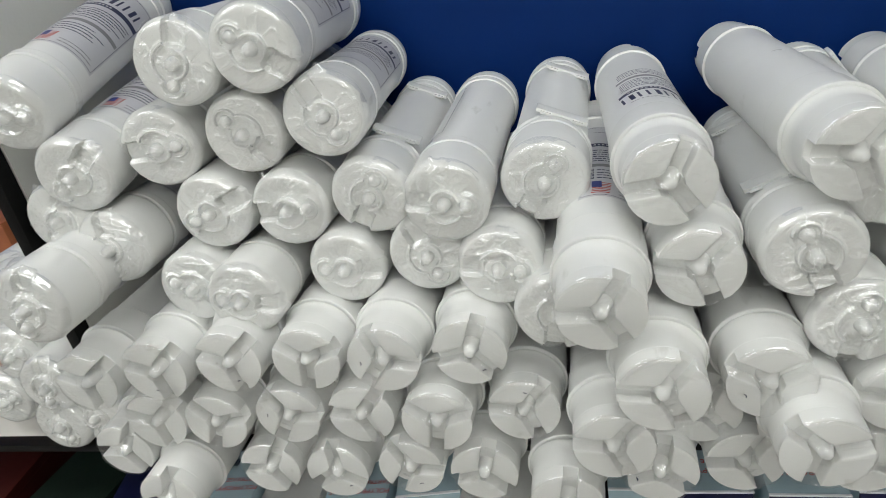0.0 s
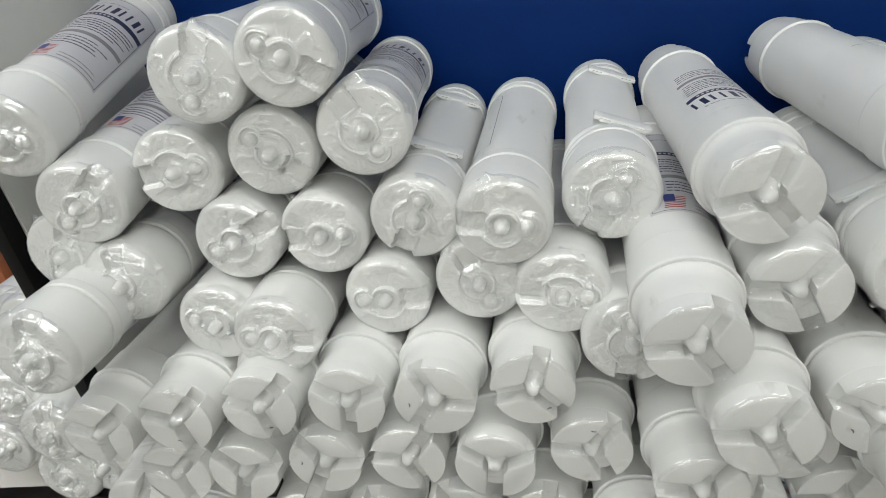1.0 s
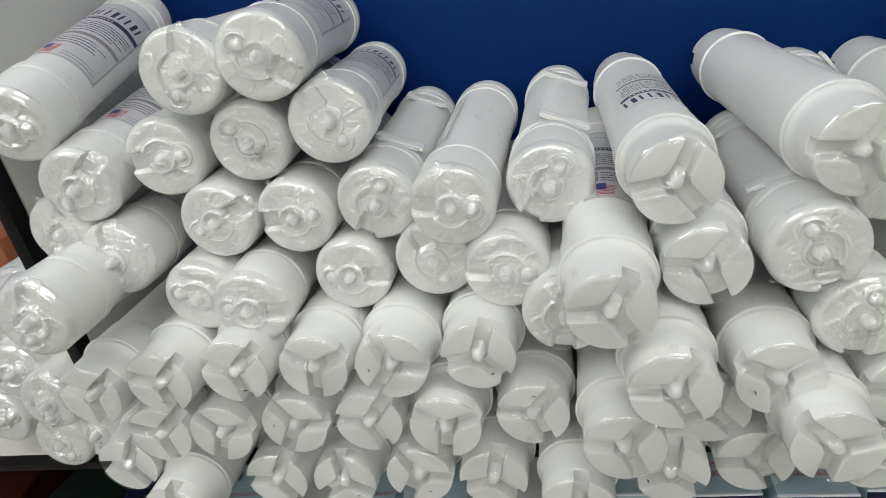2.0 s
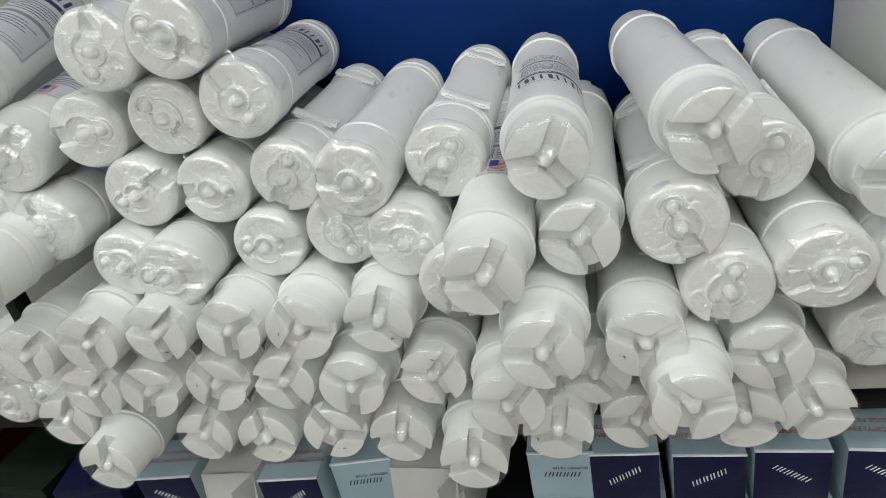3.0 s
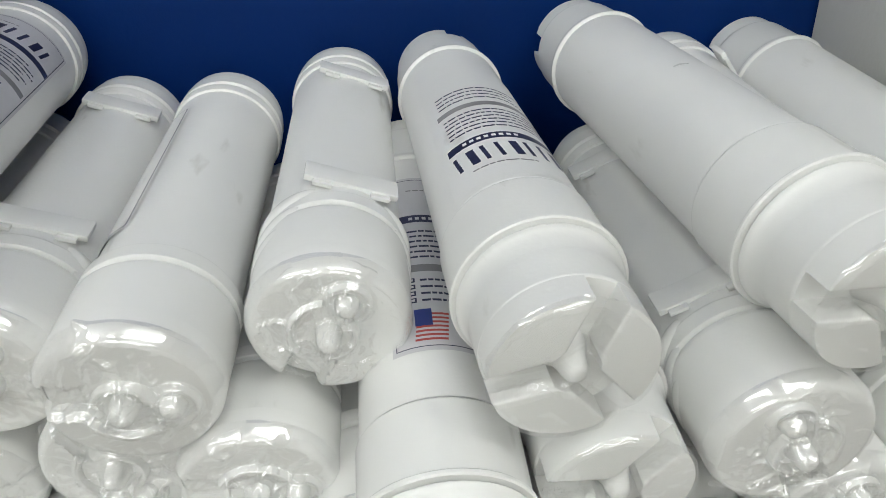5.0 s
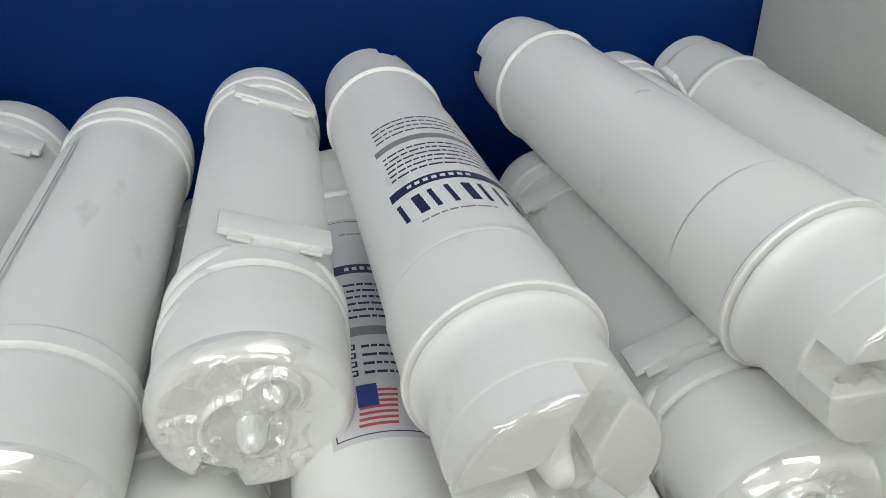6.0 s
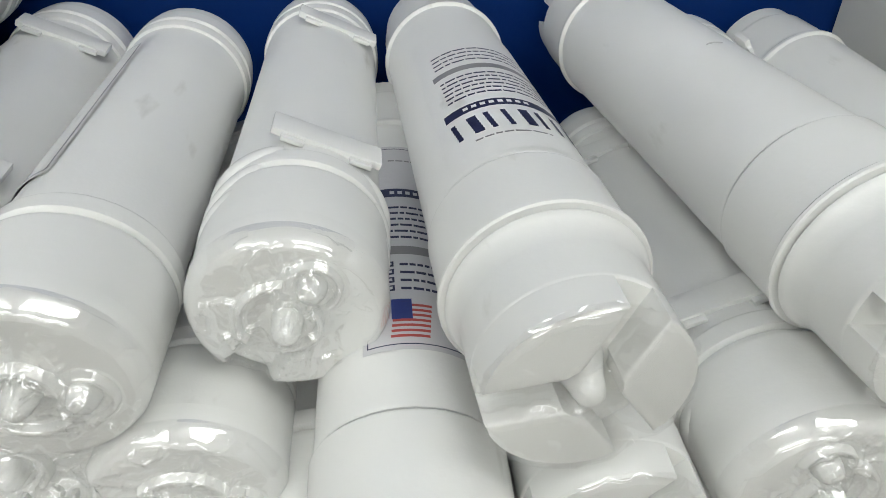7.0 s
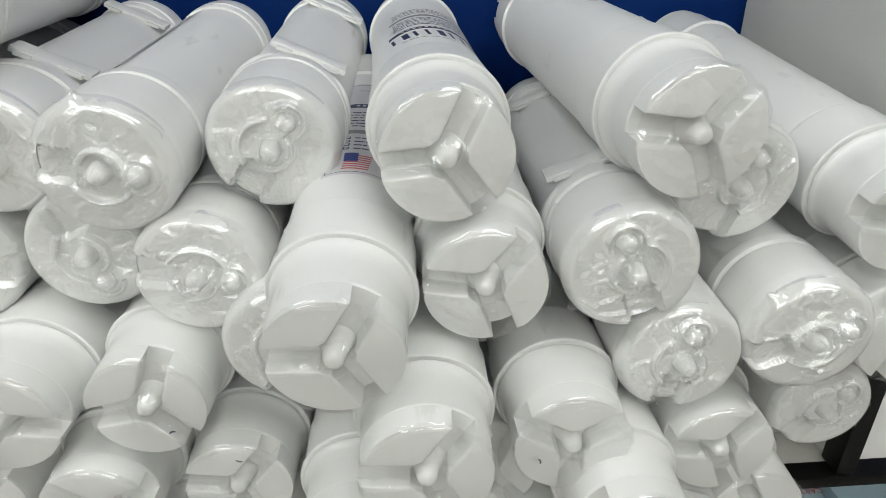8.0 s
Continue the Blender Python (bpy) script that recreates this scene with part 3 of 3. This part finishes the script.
channel_filter((-0.095, 0.399, 0.026), 0, 0, 0, tick=150)
channel_filter((-0.030, 0.398, 0.032), 0, 0, 95, tick=160)
channel_filter((0.029, 0.397, 0.028), 0, 0, 15)
channel_filter((0.093, 0.372, 0.024), 0, 0, 10)
channel_filter((0.159, 0.387, 0.040), 0, 0, 10, tick=250)
channel_filter((0.218, 0.401, 0.036), 0, 0, 30)
channel_filter((0.295, 0.402, 0.035), 0, 0, 110)
wrapped_filter((-0.390, 0.430, 0.047), 0, 0, 160)
wrapped_filter((-0.352, 0.435, 0.052), 0, 0, 160)
wrapped_filter((-0.391, 0.470, 0.179), 0, 0, 30)
wrapped_filter((-0.437, 0.470, 0.166), 0, 0, 70)
wrapped_filter((-0.429, 0.450, 0.117), 0, 0, 70)
wrapped_filter((-0.482, 0.460, 0.055), 0, 0, 70)
wrapped_filter((-0.460, 0.520, 0.166), 0, 0, 30)
dent = bmesh.new()
for k in range(9):
    w = 0.0006 * math.sin(math.pi * (k + 0.5) / 9) + 0.00015
    bmesh.ops.create_icosphere(dent, subdivisions=1, radius=1.0, matrix=Matrix.Translation((-0.003 + k * 0.00075, 0.0012 * math.cos((k - 4) * 0.35), 0.0)) @ Matrix.Diagonal((0.0007, w, 0.00025, 1)))
part("dent", dent, dented, "small raised nick in the plastic", Matrix.Rotation(radians(-2 - 40), 4, "Y") @ Matrix.Translation((0, 0.140, 0.0290)), mat=CARD_GREY)
# end of the filters


# ---- boxes on the shelf below ----
def words(text, size, mat, name="lettering"):
    curve = bpy.data.curves.new(name, "FONT")
    curve.body, curve.size, curve.align_x, curve.align_y = text, size, "CENTER", "CENTER"
    curve.extrude = 0.0001
    holder = bpy.data.objects.new(name, curve)
    data = bpy.data.meshes.new_from_object(holder)
    bpy.data.objects.remove(holder)
    data.materials.append(mat)
    return data


RED_LINES = [words("POLYPROPYLENE", 0.0078, RED_TEXT), words("CARTRIDGE FILTER", 0.0070, RED_TEXT)]
BOX_W, BOX_D, BOX_H = 0.0615, 0.215, 0.058


def mark_mesh(mat, scale=1.0):
    """A maker's mark as a row of slanted plain blocks."""
    bm = bmesh.new()
    def bar(x, w, z, h):
        q = [bm.verts.new((x + sx * w + (z + sz * h / 2) * 0.35, 0, z + sz * h / 2)) for sx, sz in ((0, -1), (1, -1), (1, 1), (0, 1))]
        bm.faces.new(q)

    for k in range(5):
        x = (-0.0165 + k * 0.0068) * scale
        bar(x, 0.0013 * scale, 0, 0.0062 * scale)
        bar(x + 0.0038 * scale, 0.0013 * scale, 0, 0.0062 * scale)
    return mesh_of(bm, "maker_mark", mat)


SMALL_WORDS = words("SEDIMENT FILTER", 0.0042, INK)
MARK_WHITE, MARK_DARK = mark_mesh(CARD_WHITE), mark_mesh(INK)


def code_mesh():
    """Printed bars in the corner of a box lid."""
    bm = bmesh.new()
    rng = random.Random(3)
    x = 0.0
    while x < 0.020:
        w = rng.uniform(0.0004, 0.0012)
        bm.faces.new([bm.verts.new(v) for v in ((x, 0, 0), (x + w, 0, 0), (x + w, 0.010, 0), (x, 0.010, 0))])
        x += w + rng.uniform(0.0004, 0.001)
    return mesh_of(bm, "printed_bars", INK)


CODE = code_mesh()


def cartridge_box(x, y, top, yaw=0.0, front=None, tilt=32, lettered=True):
    """A small carton: pale top and sides, navy end with the maker's mark."""
    end = front or CARD_NAVY
    root = new("filter_box")
    root.empty_display_size = 0.02
    root.matrix_basis = pose(x, y, top, 0, 0, yaw)
    tagged(root, "pale blue and navy carton of filter cartridges on shelf" if end is CARD_NAVY else "pale blue carton of filter cartridges on the shelf", "box", "cartons under the pile")
    w = BOX_W / 2
    part("carton", box_bm(-w, w, 0.001, BOX_D, -BOX_H, 0, 0.0012), root, mat=CARD_PALE)
    part("end_panel", box_bm(-w + 0.0006, w - 0.0006, -0.0006, 0.0012, -BOX_H + 0.0008, -0.0012, 0.0004), root, "navy printed end panel" if end is CARD_NAVY else "pale blue end panel", mat=end)
    part("flap_edge", box_bm(-w, w, -0.0011, 0.0012, -0.0011, 0.0006, 0.0003), root, "white card edge of the lid", mat=CARD_WHITE)
    tagged(part("maker_mark", MARK_WHITE if end is CARD_NAVY else MARK_DARK, root, "slanted maker's mark of plain blocks", Matrix.Translation((0, -0.0009, -0.026)) @ Matrix.Rotation(radians(-tilt if end is CARD_NAVY else 180), 4, "Y")), kind="stuff")
    if end is not CARD_NAVY:
        part("lettering", SMALL_WORDS, root, "dark printed words", Matrix.Translation((0.008, -0.0009, -0.018)) @ Matrix.Rotation(math.pi, 4, "Y") @ Matrix.Rotation(math.pi / 2, 4, "X"))
    if lettered:
        for k, data in enumerate(RED_LINES):
            part("lettering", data, root, "red printed words", Matrix.Translation((0.002, 0.024 + 0.011 * k, 0.0004)) @ Matrix.Rotation(math.pi, 4, "Z"))
        part("printed_bars", CODE, root, "dark printed bars", Matrix.Translation((-0.022, 0.054, 0.0004)))
    return root


TOP = -0.052
cartridge_box(0.150, 0.461, TOP, 0, CARD_PALE, lettered=False)
cartridge_box(0.207, 0.459, TOP, 1, tilt=32)
cartridge_box(0.279, 0.457, TOP, 0, tilt=30)
cartridge_box(0.347, 0.461, TOP, -1, tilt=-30)
cartridge_box(0.420, 0.461, TOP, -3, tilt=-28)
cartridge_box(0.495, 0.470, TOP - 0.002, 3, CARD_PALE, lettered=False)
cartridge_box(-0.112, 0.430, TOP, 4)
cartridge_box(-0.045, 0.456, TOP - 0.004, 8, CARD_PALE, lettered=False)
cartridge_box(-0.252, 0.432, TOP, 4, tilt=-30)
for x, lean in ((0.150, 24), (0.212, 30), (0.283, -25), (0.352, 30), (0.424, 20), (-0.110, 28), (-0.250, 25), (0.495, 28)):
    cartridge_box(x, 0.458 if x > 0 else 0.440, TOP - BOX_H - 0.003, 0, tilt=lean, lettered=False)


def open_carton(x, y, top, yaw, w, h):
    root = new("open_carton")
    root.empty_display_size = 0.02
    root.matrix_basis = pose(x, y, top, 0, 0, yaw)
    tagged(root, "plain grey card carton with its front flap hanging open", "box")
    part("carton", box_bm(-w / 2, w / 2, 0, 0.16, -h, -0.004, 0.001), root, mat=CARD_GREY)
    part("flap", box_bm(-w / 2 + 0.002, w / 2 - 0.002, 0, 0.0012, -0.045, 0, 0.0004), root, "bent grey card flap", Matrix.Translation((0, -0.003, -0.002)) @ Matrix.Rotation(radians(-14), 4, "X"), mat=CARD_GREY)
    part("side_flap", box_bm(-0.0006, 0.0006, -0.034, 0, -0.03, 0, 0.0003), root, "bent grey card flap", Matrix.Translation((w / 2, 0.002, -0.002)) @ Matrix.Rotation(radians(-25), 4, "Z"), mat=CARD_GREY)


open_carton(-0.186, 0.446, -0.056, 2, 0.062, 0.117)
open_carton(0.020, 0.452, -0.056, -2, 0.070, 0.117)
# this board's near-black colour carries the shade under the pile
structure("shelf_board_lower", box_bm(LEFT - 0.5, RIGHT + 0.5, 0.44, BACK - 0.003, -0.192, -0.1745, 0.001), SHADED_BOARD, "lower shelf board carrying cartons, shade put into its colour", "shelf")
structure("shelf_rail_lower", box_bm(LEFT - 0.5, RIGHT + 0.5, 0.424, 0.439, -0.192, -0.176, 0.0015), BLACK, "black steel front rail of the lower shelf", "rail")

# ---- the bay beside it ----
crate = new("parts_carton")
tagged(crate, "brown and blue carton in the next bay", "box")
crate.matrix_basis = pose(-0.62, 0.60, 0.035, 0, 0, -4)
part("carton", box_bm(-0.10, 0.10, 0, 0.09, -0.034, 0.17, 0.002), crate, mat=ORANGE)
part("blue_band", box_bm(-0.02, 0.101, -0.002, 0.091, 0.02, 0.10, 0.001), crate, "blue printed band", mat=BLUE)
part("white_strip", box_bm(-0.021, 0.102, -0.003, 0.092, 0.10, 0.106, 0.001), crate, "white strip", mat=CARD_WHITE)


def plain_carton(x, y, top, yaw, w, d, h, mat, label):
    root = new("carton")
    root.empty_display_size = 0.02
    root.matrix_basis = pose(x, y, top, 0, 0, yaw)
    tagged(root, label, "box")
    part("side", box_bm(-w / 2, w / 2, 0, d, -h, -0.002, 0.0015), root, mat=mat)
    part("lid", box_bm(-w / 2 - 0.0008, w / 2 + 0.0008, -0.0008, d + 0.0008, -0.012, 0, 0.001), root, mat=mat)


# the shade on these three cartons is part of their card colours
plain_carton(-0.60, 0.45, -0.075, 6, 0.10, 0.16, 0.0995, SHADED_RED, "dark red carton on lower shelf, shade put into its colour")
plain_carton(-0.48, 0.45, -0.085, -5, 0.10, 0.16, 0.0895, SHADED_GREEN, "dark green carton on lower shelf, shade put into its colour")
plain_carton(-0.365, 0.44, -0.075, 12, 0.07, 0.16, 0.0995, CARD_NAVY, "blue carton on lower shelf, darkened to navy for the shade")
